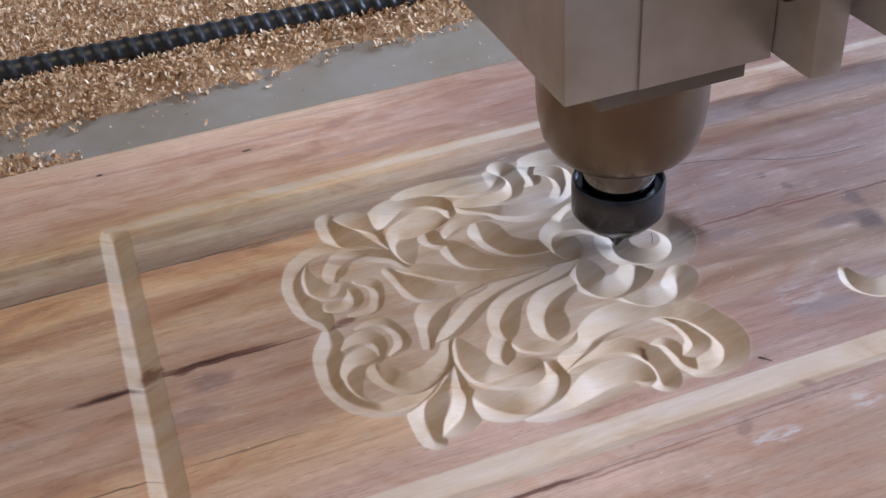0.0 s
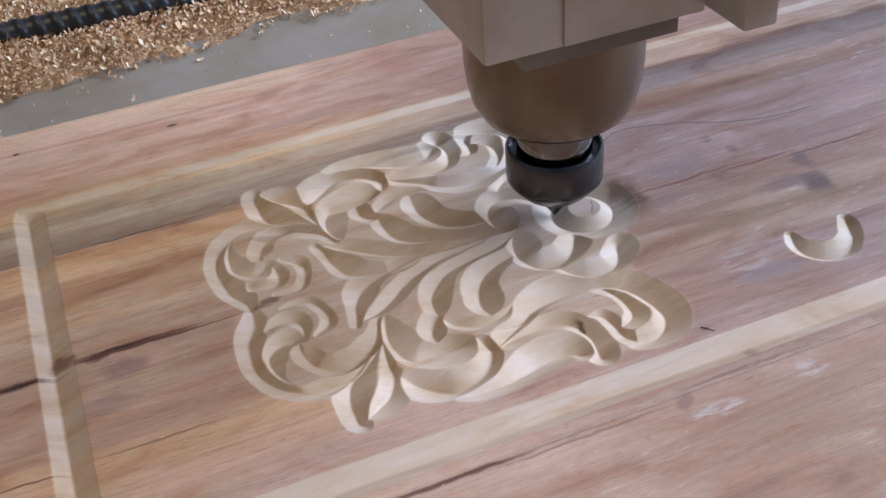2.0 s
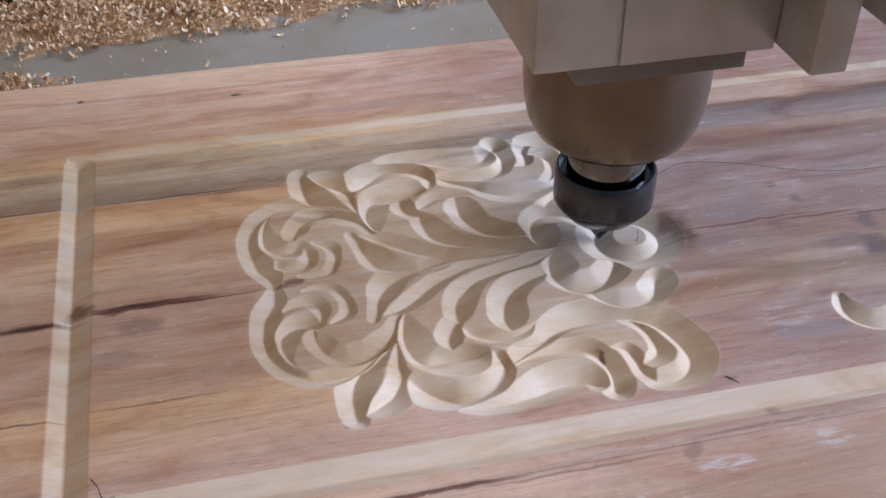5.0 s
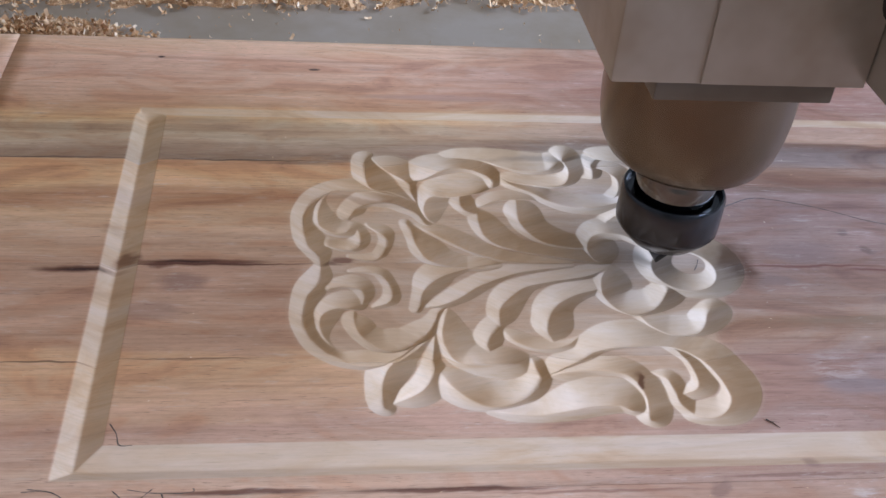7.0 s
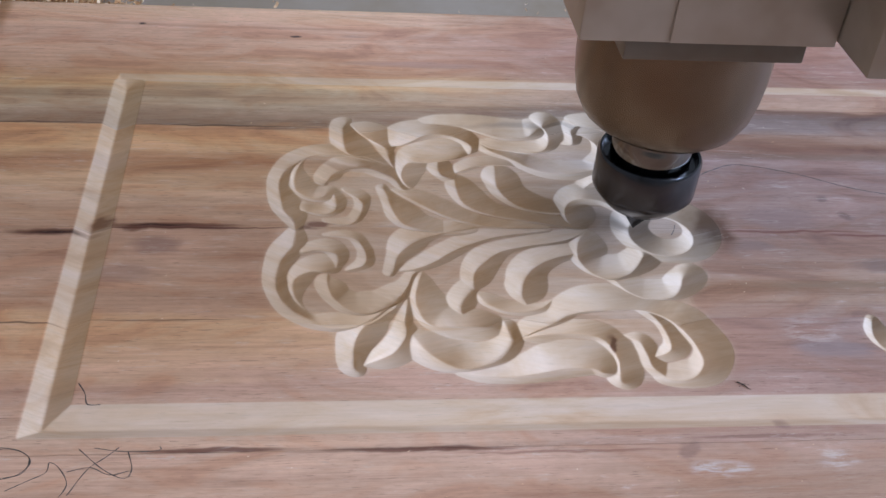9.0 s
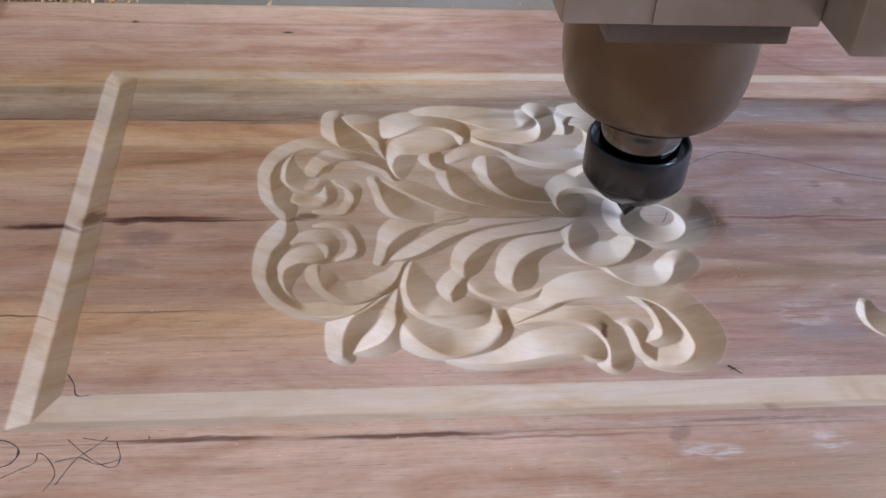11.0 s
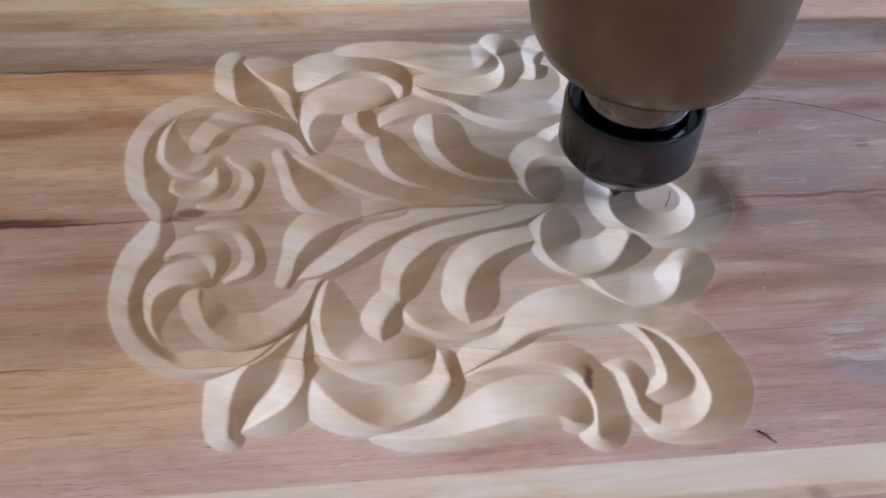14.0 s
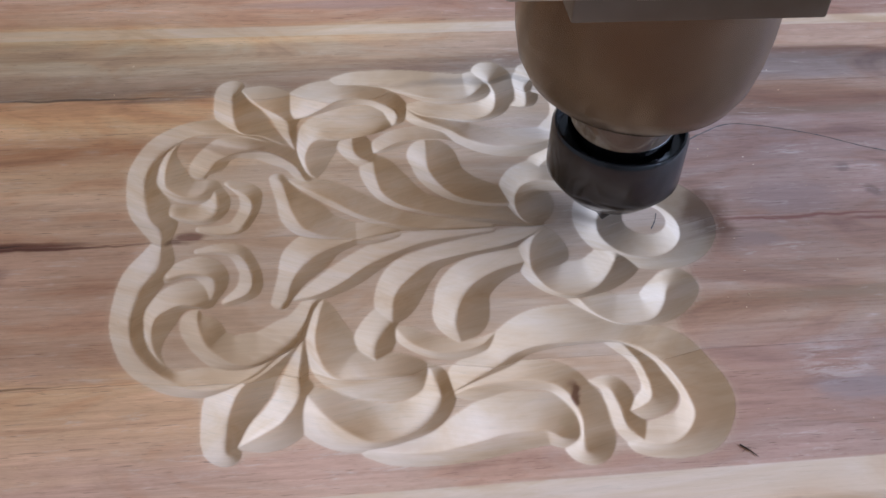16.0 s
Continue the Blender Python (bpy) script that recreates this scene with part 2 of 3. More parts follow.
# ---------------------------------------------------------------- mesh helpers
def finish(ob, mat, smooth=True):
    ob.data.materials.append(mat)
    if smooth:
        ob.data.shade_smooth()
        try:
            ob.data.set_sharp_from_angle(angle=radians(32))
        except AttributeError:
            pass
    return ob


def part(name, bm, mat, parent=None, label="", smooth=True):
    me = bpy.data.meshes.new(name)
    bmesh.ops.recalc_face_normals(bm, faces=bm.faces)
    bm.to_mesh(me)
    bm.free()
    ob = finish(new(name, me), mat, smooth)
    if parent:
        ob.parent = parent
    if label:
        tagged(ob, label)
    return ob


def box(x0, x1, y0, y1, z0, z1, bevel=0.0, segments=2):
    bm = bmesh.new()
    bmesh.ops.create_cube(bm, size=1.0, matrix=Matrix.LocRotScale(((x0 + x1) / 2, (y0 + y1) / 2, (z0 + z1) / 2), None, (x1 - x0, y1 - y0, z1 - z0)))
    if bevel:
        bmesh.ops.bevel(bm, geom=bm.edges[:], offset=bevel, segments=segments, affect="EDGES", profile=0.5)
    return bm


def lathe(profile, turns=64, centre=(0, 0, 0), m=None):
    """A turned solid: profile of (radius, height) from bottom to top round z."""
    bm = bmesh.new()
    rings = []
    for r, z in profile:
        rings.append([bm.verts.new((max(r, 1e-5) * math.cos(2 * math.pi * k / turns), max(r, 1e-5) * math.sin(2 * math.pi * k / turns), z)) for k in range(turns)])
    for a, b in zip(rings, rings[1:]):
        for k in range(turns):
            bm.faces.new((a[k], a[(k + 1) % turns], b[(k + 1) % turns], b[k]))
    bm.faces.new(rings[0][::-1])
    bm.faces.new(rings[-1])
    if m:
        bmesh.ops.transform(bm, matrix=m, verts=bm.verts)
    bmesh.ops.translate(bm, vec=centre, verts=bm.verts)
    return bm


def thing(name, label, category, place=(0, 0, 0), group="", kind=""):
    ob = new(name)
    ob.empty_display_size = 0.05
    ob.location = place
    return tagged(ob, label, category, group, kind)


# ---------------------------------------------------------------- carving
AXIS = 58.2
# gouged strokes of the ornament: the valley line of each in millimetres, x, y, and how far the cut reaches to its left and right
STROKES = {
    "scroll_outer": [(-56.9, 58.5, 3.8, 2.9), (-57.4, 47.0, 6.6, 8.6), (-63.4, 37.6, 9.9, 7.8), (-65.4, 24.2, 6.1, 7.8), (-65.6, 14.0, 5.2, 7.8), (-63.0, 3.6, 4.0, 7.8), (-57.3, -5.1, 2.5, 9.0), (-48.8, -13.2, 2.7, 8.0), (-39.7, -17.2, 7.5, 6.5), (-29.7, -17.0, 7.5, 6.3), (-20.6, -12.6, 4.3, 6.5), (-12.3, -6.6, 2.5, 2.4), (-2.8, 0.6, 0.9, 0.9)],
    "scroll_mid": [(-51.5, -8.5, 0.3, 0.4), (-55.6, -0.8, 1.4, 2.4), (-57.9, 7.8, 2.0, 6.6), (-58.1, 16.8, 1.9, 10.6), (-55.5, 21.9, 4.0, 9.9), (-48.7, 26.2, 7.6, 7.8), (-42.3, 24.9, 10.1, 4.2), (-39.3, 21.9, 4.2, 1.0)],
    "scroll_bud": [(-38.3, 21.3, 0.3, 0.5), (-36.0, 27.1, 3.3, 3.8), (-34.7, 33.7, 5.7, 5.4), (-35.9, 39.3, 6.8, 5.7), (-40.6, 42.0, 5.7, 6.8), (-47.2, 41.8, 5.1, 5.0), (-52.6, 40.1, 5.6, 3.7)],
    "scroll_inner": [(-40.8, 18.8, 0.9, 1.2), (-40.7, 13.8, 2.5, 6.7), (-39.1, 7.9, 8.0, 7.3), (-35.8, 1.9, 7.9, 7.3), (-28.9, -3.8, 9.5, 8.3), (-21.7, -6.1, 12.5, 5.5), (-14.5, -3.9, 11.3, 4.6), (-4.9, 2.1, 11.3, 3.4), (-0.4, 10.0, 7.4, 2.1), (2.8, 20.5, 3.5, 3.0), (6.6, 21.7, 0.7, 0.7)],
    "scroll_tip": [(-41.5, 51.8, 1.8, 2.1), (-31.9, 53.0, 3.3, 4.1), (-24.9, 50.4, 3.3, 5.3), (-20.2, 40.8, 2.8, 5.8), (-19.7, 34.1, 3.4, 6.0), (-22.6, 28.9, 5.7, 4.2), (-30.3, 23.6, 3.4, 1.0)],
    "leaf_a": [(-7.6, 20.4, 5.7, 1.4), (-5.8, 25.0, 6.6, 2.0), (-4.7, 35.9, 5.5, 7.7), (0.2, 46.5, 8.5, 11.8), (7.3, 52.6, 9.1, 9.2), (17.5, 56.7, 7.4, 6.8), (28.2, 59.5, 5.8, 5.8), (36.5, 59.9, 3.9, 3.0), (40.8, 59.9, 1.1, 1.0)],
    "leaf_b": [(-3.9, 22.6, 0.7, 1.5), (4.6, 26.6, 4.7, 5.6), (15.0, 34.0, 6.6, 8.1), (25.8, 42.9, 6.2, 8.2), (39.1, 49.7, 7.0, 5.5), (51.3, 54.0, 4.2, 5.5), (65.8, 55.9, 2.9, 3.9), (79.2, 56.9, 1.5, 2.0)],
    "leaf_c": [(33.2, 8.4, 5.2, 1.5), (33.8, 17.0, 7.4, 9.0), (35.8, 27.1, 7.1, 12.3), (41.6, 34.6, 7.8, 10.6), (51.6, 42.1, 5.5, 7.5), (68.2, 46.5, 6.2, 5.4), (84.2, 50.3, 6.7, 5.7), (94.5, 54.2, 4.9, 4.6), (100.6, 57.6, 1.0, 1.3)],
    "leaf_lobe": [(31.7, 6.9, 1.2, 9.7), (27.0, 2.2, 7.3, 8.4), (25.3, -3.1, 7.1, 8.1), (25.3, -10.4, 3.7, 3.9), (26.6, -15.6, 0.5, 0.5)],
    "leaf_d": [(58.0, -2.4, 3.2, 2.9), (57.9, 7.7, 9.2, 11.9), (58.8, 14.2, 9.3, 12.7), (62.0, 22.6, 10.2, 11.1), (68.3, 31.1, 9.3, 10.8), (78.5, 36.9, 7.4, 9.0), (89.5, 39.5, 5.5, 6.9), (92.2, 37.8, 2.4, 3.6)],
    "scoop": [(33.5, 5.3, 0.7, 0.9), (38.0, -0.4, 5.3, 4.9), (46.6, -5.9, 5.7, 5.9), (56.2, -6.7, 3.8, 6.8), (65.1, -4.8, 1.8, 6.1), (71.2, -1.2, 0.6, 0.8)],
    "bud_a": [(-2.4, -0.1, 0.3, 0.3), (-9.2, -6.3, 3.3, 1.3), (-17.1, -12.8, 7.6, 1.1), (-24.7, -17.1, 13.6, 2.4), (-28.0, -24.6, 12.6, 8.4), (-29.1, -32.8, 9.1, 8.9), (-28.5, -41.7, 4.6, 9.4), (-28.5, -45.5, 2.4, 8.7), (-27.3, -47.0, 1.4, 7.9)],
    "bud_b": [(-1.5, 0.5, 0.9, 0.6), (-2.7, -10.1, 3.0, 4.1), (-3.0, -18.6, 2.8, 7.0), (-4.0, -24.2, 6.0, 7.7), (-9.8, -32.7, 12.1, 6.3), (-16.8, -38.3, 11.8, 3.6), (-24.2, -45.1, 3.0, 0.3)],
    "bowl": [(7.3, 21.8, 0.3, 0.3), (4.5, 14.1, 7.6, 2.7), (2.7, 3.0, 13.6, 2.3), (5.6, -8.8, 15.4, 4.2), (11.1, -14.2, 13.9, 7.9), (19.5, -13.5, 8.3, 15.5), (29.9, -13.5, 5.5, 17.7), (37.1, -14.9, 3.8, 13.9), (41.1, -16.5, 2.2, 4.3)],
    "hook": [(0.2, -25.4, 2.0, 7.6), (5.1, -31.2, 7.6, 13.1), (12.7, -38.1, 10.9, 13.4), (21.2, -43.8, 13.6, 8.1), (31.2, -43.2, 12.0, 6.5), (40.8, -38.1, 9.8, 7.0), (48.2, -28.8, 9.5, 4.3), (46.9, -20.9, 7.7, 4.0), (44.0, -15.2, 1.6, 1.3)],
    "sweep": [(19.7, -50.4, 0.7, 4.5), (29.4, -51.2, 3.1, 7.8), (43.2, -51.0, 6.5, 8.9), (55.7, -47.5, 10.1, 11.5), (69.4, -43.7, 13.6, 12.7), (82.8, -43.6, 12.7, 11.1), (89.1, -47.9, 12.1, 8.6), (95.2, -51.9, 2.2, 4.2)],
    "tail": [(50.3, -29.7, 0.4, 1.0), (59.0, -24.6, 1.0, 9.0), (69.8, -22.7, 4.4, 7.5), (81.6, -22.3, 7.3, 7.6), (90.6, -25.0, 7.5, 7.3), (95.1, -31.3, 7.9, 6.5), (96.9, -41.3, 10.3, 4.0), (95.8, -48.8, 11.0, 2.9), (95.8, -54.6, 9.3, 9.1), (98.0, -57.5, 2.3, 6.0), (99.4, -60.4, 0.3, 0.3)],
    "volute_outer": [(50.4, -28.8, 0.4, 0.5), (58.2, -22.6, 8.6, 2.5), (71.2, -14.0, 8.1, 5.7), (78.8, -8.1, 10.9, 5.8), (90.6, -3.7, 14.2, 6.9), (102.9, -3.2, 14.9, 6.4), (116.0, -4.7, 10.9, 4.9), (126.1, -9.0, 9.2, 5.5), (133.7, -15.8, 13.0, 6.0), (138.1, -25.9, 13.6, 6.5), (139.7, -35.5, 14.8, 5.4), (139.0, -42.8, 13.5, 6.4), (133.8, -50.0, 13.1, 7.1), (126.9, -53.7, 10.5, 8.4), (120.6, -53.9, 9.6, 6.6), (116.6, -53.1, 9.1, 3.3)],
    "volute_mid": [(109.1, -6.2, 0.3, 0.5), (119.2, -9.1, 1.2, 6.2), (123.8, -17.3, 4.0, 4.9), (125.5, -27.5, 6.4, 4.5), (124.8, -33.8, 9.3, 4.5), (120.8, -37.5, 9.0, 3.0), (114.2, -41.0, 5.8, 0.7)],
    "volute_low": [(102.1, -27.2, 0.5, 0.5), (109.8, -29.9, 4.5, 4.9), (112.0, -38.2, 5.5, 6.3), (112.6, -45.9, 5.1, 7.0), (116.0, -51.5, 4.7, 7.8), (120.9, -56.2, 4.0, 6.8), (125.9, -59.9, 3.6, 4.3), (131.3, -63.2, 0.4, 0.8)],
    "curl": [(107.3, 18.0, 0.7, 6.4), (112.3, 10.7, 9.1, 4.9), (120.5, 4.5, 11.5, 4.5), (130.6, 3.9, 11.5, 5.6), (137.6, 6.7, 10.3, 7.5), (142.8, 13.4, 9.4, 10.6), (145.6, 20.2, 5.4, 12.6), (147.4, 22.9, 3.2, 8.1), (146.5, 24.5, 1.9, 2.7)],
    "eye": [(101.5, 57.0, 0.6, 0.7), (95.4, 51.6, 10.7, 2.6), (93.2, 42.5, 15.8, 4.8), (93.9, 33.8, 11.4, 7.4), (98.7, 25.6, 12.6, 7.7), (107.2, 21.8, 14.5, 7.7), (117.3, 24.9, 12.4, 7.8), (124.5, 32.6, 9.9, 10.8), (129.4, 40.6, 7.6, 11.5)],
}
RING = (145.6, 58.8, 31.0, 9.4)


def spline(points, step=0.5):
    p = np.array(points, float)
    p = np.vstack([2 * p[0] - p[1], p, 2 * p[-1] - p[-2]])
    out = []
    for a, b, c, d in zip(p, p[1:], p[2:], p[3:]):
        n = max(2, int(np.hypot(*(c - b)[:2]) / step))
        t = np.linspace(0, 1, n, endpoint=False)[:, None]
        out.append(0.5 * (2 * b + (c - a) * t + (2 * a - 5 * b + 4 * c - d) * t ** 2 + (3 * b - a - 3 * c + d) * t ** 3))
    out = np.vstack(out + [p[-2][None]])
    out[:, 2:] = np.maximum(out[:, 2:], 0.05)
    return out


def gouge(X, Y, Z, valley, slope=0.27, deepest=6.6):
    """Lower Z where a pointed cutter ran along the valley; X and Y are the millimetre lines of the grid."""
    s = spline(valley)
    reach = s[:, 2:].max() + 1
    i0, i1 = np.searchsorted(X, (s[:, 0].min() - reach, s[:, 0].max() + reach))
    j0, j1 = np.searchsorted(Y, (s[:, 1].min() - reach, s[:, 1].max() + reach))
    if i1 <= i0 or j1 <= j0:
        return
    tan = np.gradient(s[:, :2], axis=0)
    tan /= np.linalg.norm(tan, axis=1, keepdims=True) + 1e-9
    for (cx, cy, wl, wr), (tx, ty) in zip(s, tan):
        wide = max(wl, wr)
        a0, a1 = np.searchsorted(X, (cx - wide, cx + wide))
        b0, b1 = np.searchsorted(Y, (cy - wide, cy + wide))
        if a1 <= a0 or b1 <= b0:
            continue
        dx, dy = X[None, a0:a1] - cx, Y[b0:b1, None] - cy
        far = np.hypot(dx, dy)
        lean = 0.5 + 0.5 * (tx * dy - ty * dx) / (far + 1e-6)
        deep = min(slope * (wl + wr), deepest)
        view = Z[b0:b1, a0:a1]
        np.minimum(view, -deep * (1 - far / (wr + (wl - wr) * lean)), out=view)


def wall(t, valley):
    return np.where(t < valley, t / valley, (1 - t) / (1 - valley))


def gouged(X, Y):
    Z = np.zeros((len(Y), len(X)))
    for valley in STROKES.values():
        gouge(X, Y, Z, valley)
        gouge(X, Y, Z, [(x, 2 * AXIS - y, wr, wl) for x, y, wl, wr in valley])
    gouge(X, Y, Z, [(235, -17, 3, 4), (233, -25, 7, 6), (235, -33, 10, 7), (243, -40, 11, 7), (254, -41, 11, 6), (264, -34, 9, 5), (269, -24, 7, 6), (271, -18, 5, 4)])
    cx, cy, r1, r0 = RING
    gx, gy = np.meshgrid(X, Y)
    far = np.hypot(gx - cx, gy - cy)
    t = np.clip((r1 - far) / (r1 - r0), 0, 1)
    lean = 0.6 + 0.08 * (gx - cx) / (far + 1e-6)
    Z = np.minimum(Z, np.where((far < r1) & (far > r0), -4.9 * wall(t, lean), 0))
    return Z


def spread(mask, r):
    """Widen a mask by r cells."""
    out = mask.copy()
    for dx in range(-r, r + 1):
        for dy in range(-r, r + 1):
            if dx * dx + dy * dy <= r * r:
                out |= np.roll(np.roll(mask, dy, 0), dx, 1)
    return out


def skimmed():
    """Where the ground between the strokes was planed too, on a one millimetre grid from (-100, -100)."""
    X = Y = np.arange(-100.0, 260.0)
    cut = gouged(X, Y[:320]) < -0.1
    ground = ~spread(~spread(cut, 10), 11) | cut
    soft = ground.astype(float)
    for k in range(5):
        soft = (soft + np.roll(soft, 1, 0) + np.roll(soft, -1, 0) + np.roll(soft, 1, 1) + np.roll(soft, -1, 1)) / 5
    return soft


SKIM = skimmed()


def carve(X, Y):
    """Heights of the carved panel in millimetres over the grid lines X and Y, and how far the surface is freshly cut."""
    Z = gouged(X, Y)
    gx, gy = np.meshgrid(X, Y)
    i, j = np.clip(np.rint(gx + 100).astype(int), 0, SKIM.shape[1] - 1), np.clip(np.rint(gy + 100).astype(int), 0, SKIM.shape[0] - 1)
    inside = (gx > -99) & (gx < 259) & (gy > -99) & (gy < 218)
    skim = np.where(inside, SKIM[j, i], 0)
    fresh = np.maximum(0.6 * skim, np.clip(-Z / 0.15, 0, 1))
    # border groove: steeper outer wall, wide inner bevel, mitred corner; shallow along the top
    e = np.minimum(np.minimum(gx + 170.5, 560 - gx), gy + 88)
    wo, wi, deep = 8.0, 11.5, 4.6
    border = np.where(e < wo, e / wo, 1 - (e - wo) / wi) * deep
    border = np.where(e > 0, np.clip(border, 0, deep), 0)
    cap = deep * (1 - np.hypot((gx + 162.5) / np.where(gx < -162.5, wo, wi), np.maximum(gy - 206, 0) / 9))
    border = np.where(gy > 206, np.clip(cap, 0, deep), border)
    top = np.where((gx > -168) & (gx < 560), np.clip(1.0 - np.abs(gy - 213.5) / 5.0, 0, 1) * 0.9, 0)
    border = np.maximum(border, top)
    return np.minimum(Z, -border), np.maximum(fresh, np.clip(border / 0.15, 0, 0.9))


def lines(lo, hi, fine_lo, fine_hi, fine, coarse, extra):
    out = [lo, hi]
    out += list(np.arange(lo, fine_lo, coarse)) + list(np.arange(fine_hi, hi, coarse))
    out += list(np.arange(max(lo, fine_lo), min(hi, fine_hi), fine)) if max(lo, fine_lo) < min(hi, fine_hi) else []
    out += [e for e in extra if lo < e < hi]
    out = np.unique(np.round([o for o in out if lo <= o <= hi], 3))
    keep = np.r_[True, np.diff(out) > 0.12]
    keep[-1] = True
    return out[keep]


def plank(parent, x0, x1, y0, y1, mat, thick=30.0):
    """One board of the panel, carved on top, as a closed mesh. Millimetres."""
    gap = 0.0
    EX = list(np.arange(-172, -149, 0.75)) + list(np.arange(538, 561, 1.5))
    EY = list(np.arange(-90, -70, 0.75)) + list(np.arange(204, 221, 0.75))
    X = lines(x0 + gap, x1 - gap, -76, 288, 0.5, 12, EX)
    Y = lines(y0 + gap, y1 - gap, -70, 190, 0.5, 6, EY)
    Z, cut = carve(X, Y)
    Zs = Z.copy()
    Zs[1:-1, 1:-1] = (12 * Z[1:-1, 1:-1] + Z[:-2, 1:-1] + Z[2:, 1:-1] + Z[1:-1, :-2] + Z[1:-1, 2:]) / 16
    ny, nx = Z.shape
    gx, gy = np.meshgrid(X, Y)
    co = np.stack([gx, gy, Zs], -1).reshape(-1, 3)
    idx = np.arange(nx * ny).reshape(ny, nx)
    quads = np.stack([idx[:-1, :-1], idx[:-1, 1:], idx[1:, 1:], idx[1:, :-1]], -1).reshape(-1, 4)
    rim = np.r_[idx[0, :-1], idx[:-1, -1], idx[-1, :0:-1], idx[:0:-1, 0]]
    low = co[rim].copy()
    low[:, 2] = -thick
    base = len(co) + np.arange(len(rim))
    nxt = np.roll(np.arange(len(rim)), -1)
    skirt = np.stack([rim, base, base[nxt], rim[nxt]], -1)
    co = np.vstack([co, low]) / 1000
    faces = np.vstack([quads, skirt])
    me = bpy.data.meshes.new("plank")
    me.vertices.add(len(co))
    me.vertices.foreach_set("co", co.ravel())
    bottom = base[::-1]
    me.loops.add(faces.size + len(bottom))
    me.loops.foreach_set("vertex_index", np.r_[faces.ravel(), bottom].astype(np.int32))
    me.polygons.add(len(faces) + 1)
    me.polygons.foreach_set("loop_start", np.r_[np.arange(len(faces)) * 4, faces.size].astype(np.int32))
    me.update(calc_edges=True)
    me.validate()
    fac = me.attributes.new("cut", "FLOAT", "POINT")
    fac.data.foreach_set("value", np.r_[cut.ravel(), np.zeros(len(low))])
    ob = finish(new("plank", me), mat, False)
    ob.parent = parent
    return ob


# ---------------------------------------------------------------- the place
def walled(name, pieces, label):
    bm = bmesh.new()
    for p in pieces:
        one = box(*p)
        me = bpy.data.meshes.new("piece")
        one.to_mesh(me)
        one.free()
        bm.from_mesh(me)
        bpy.data.meshes.remove(me)
    tagged(part(name, bm, WALL, smooth=False), label, "wall", kind="structure")


def setting():
    # unseen room, added with walls and openings sized to shape light and bounce
    tagged(part("floor", box(-4.7, 8.7, -8.2, 6.2, -1.0, -0.9), CONCRETE, smooth=False), "grey concrete workshop floor", "floor", kind="structure")
    walled("ceiling", [(-4.7, -2.1, -8.2, 6.2, 6.2, 6.3), (0.5, 8.7, -8.2, 6.2, 6.2, 6.3), (-2.1, 0.5, -8.2, -2.2, 6.2, 6.3), (-2.1, 0.5, 0.4, 6.2, 6.2, 6.3)], "unseen grey ceiling, open above the added fill lamp")
    walled("wall_north", [(-4.7, 8.7, 6.1, 6.2, -0.9, 6.2)], "unseen plain grey plastered wall, added to bounce light")
    walled("wall_west", [(-4.7, -4.6, -8.1, 6.1, -0.9, 6.2)], "unseen plain grey plastered wall, added to bounce light")
    walled("wall_east", [(8.6, 8.7, -8.1, -6.9, -0.9, 6.2), (8.6, 8.7, 5.1, 6.1, -0.9, 6.2), (8.6, 8.7, -6.9, 5.1, -0.9, 3.0), (8.6, 8.7, -6.9, 5.1, 5.6, 6.2)], "unseen grey plastered wall with a long high opening for the east light")
    walled("wall_south", [(-4.7, 8.7, -8.2, -8.1, -0.9, 6.2)], "unseen plain grey plastered wall, added to bounce light")


setting()


def machine_bed():
    t = thing("machine_bed", "grey sheet-covered router bed strewn with sawdust", "machine bed", (0, 0, -0.9))
    part("bed_sheet", box(-1.4, 1.6, -0.7, 1.5, 0.86, 0.87, 0.002), BED, t)
    part("bed_base", box(-1.35, 1.55, -0.65, 1.45, 0.0, 0.86), BED, t, smooth=False)


machine_bed()

panel = thing("wooden_panel", "weathered pinkish wooden panel with scroll ornament and grooved border", "wooden panel", (0, 0, 0))
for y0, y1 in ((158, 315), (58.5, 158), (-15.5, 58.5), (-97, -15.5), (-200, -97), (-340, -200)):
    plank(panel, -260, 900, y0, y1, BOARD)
for y0, y1 in ((150, 315), (-20, 150), (-340, -20)):
    plank(panel, -760, -260, y0, y1, BOARD)


# ---------------------------------------------------------------- router head
TIP = (0.1292, 0.0645)


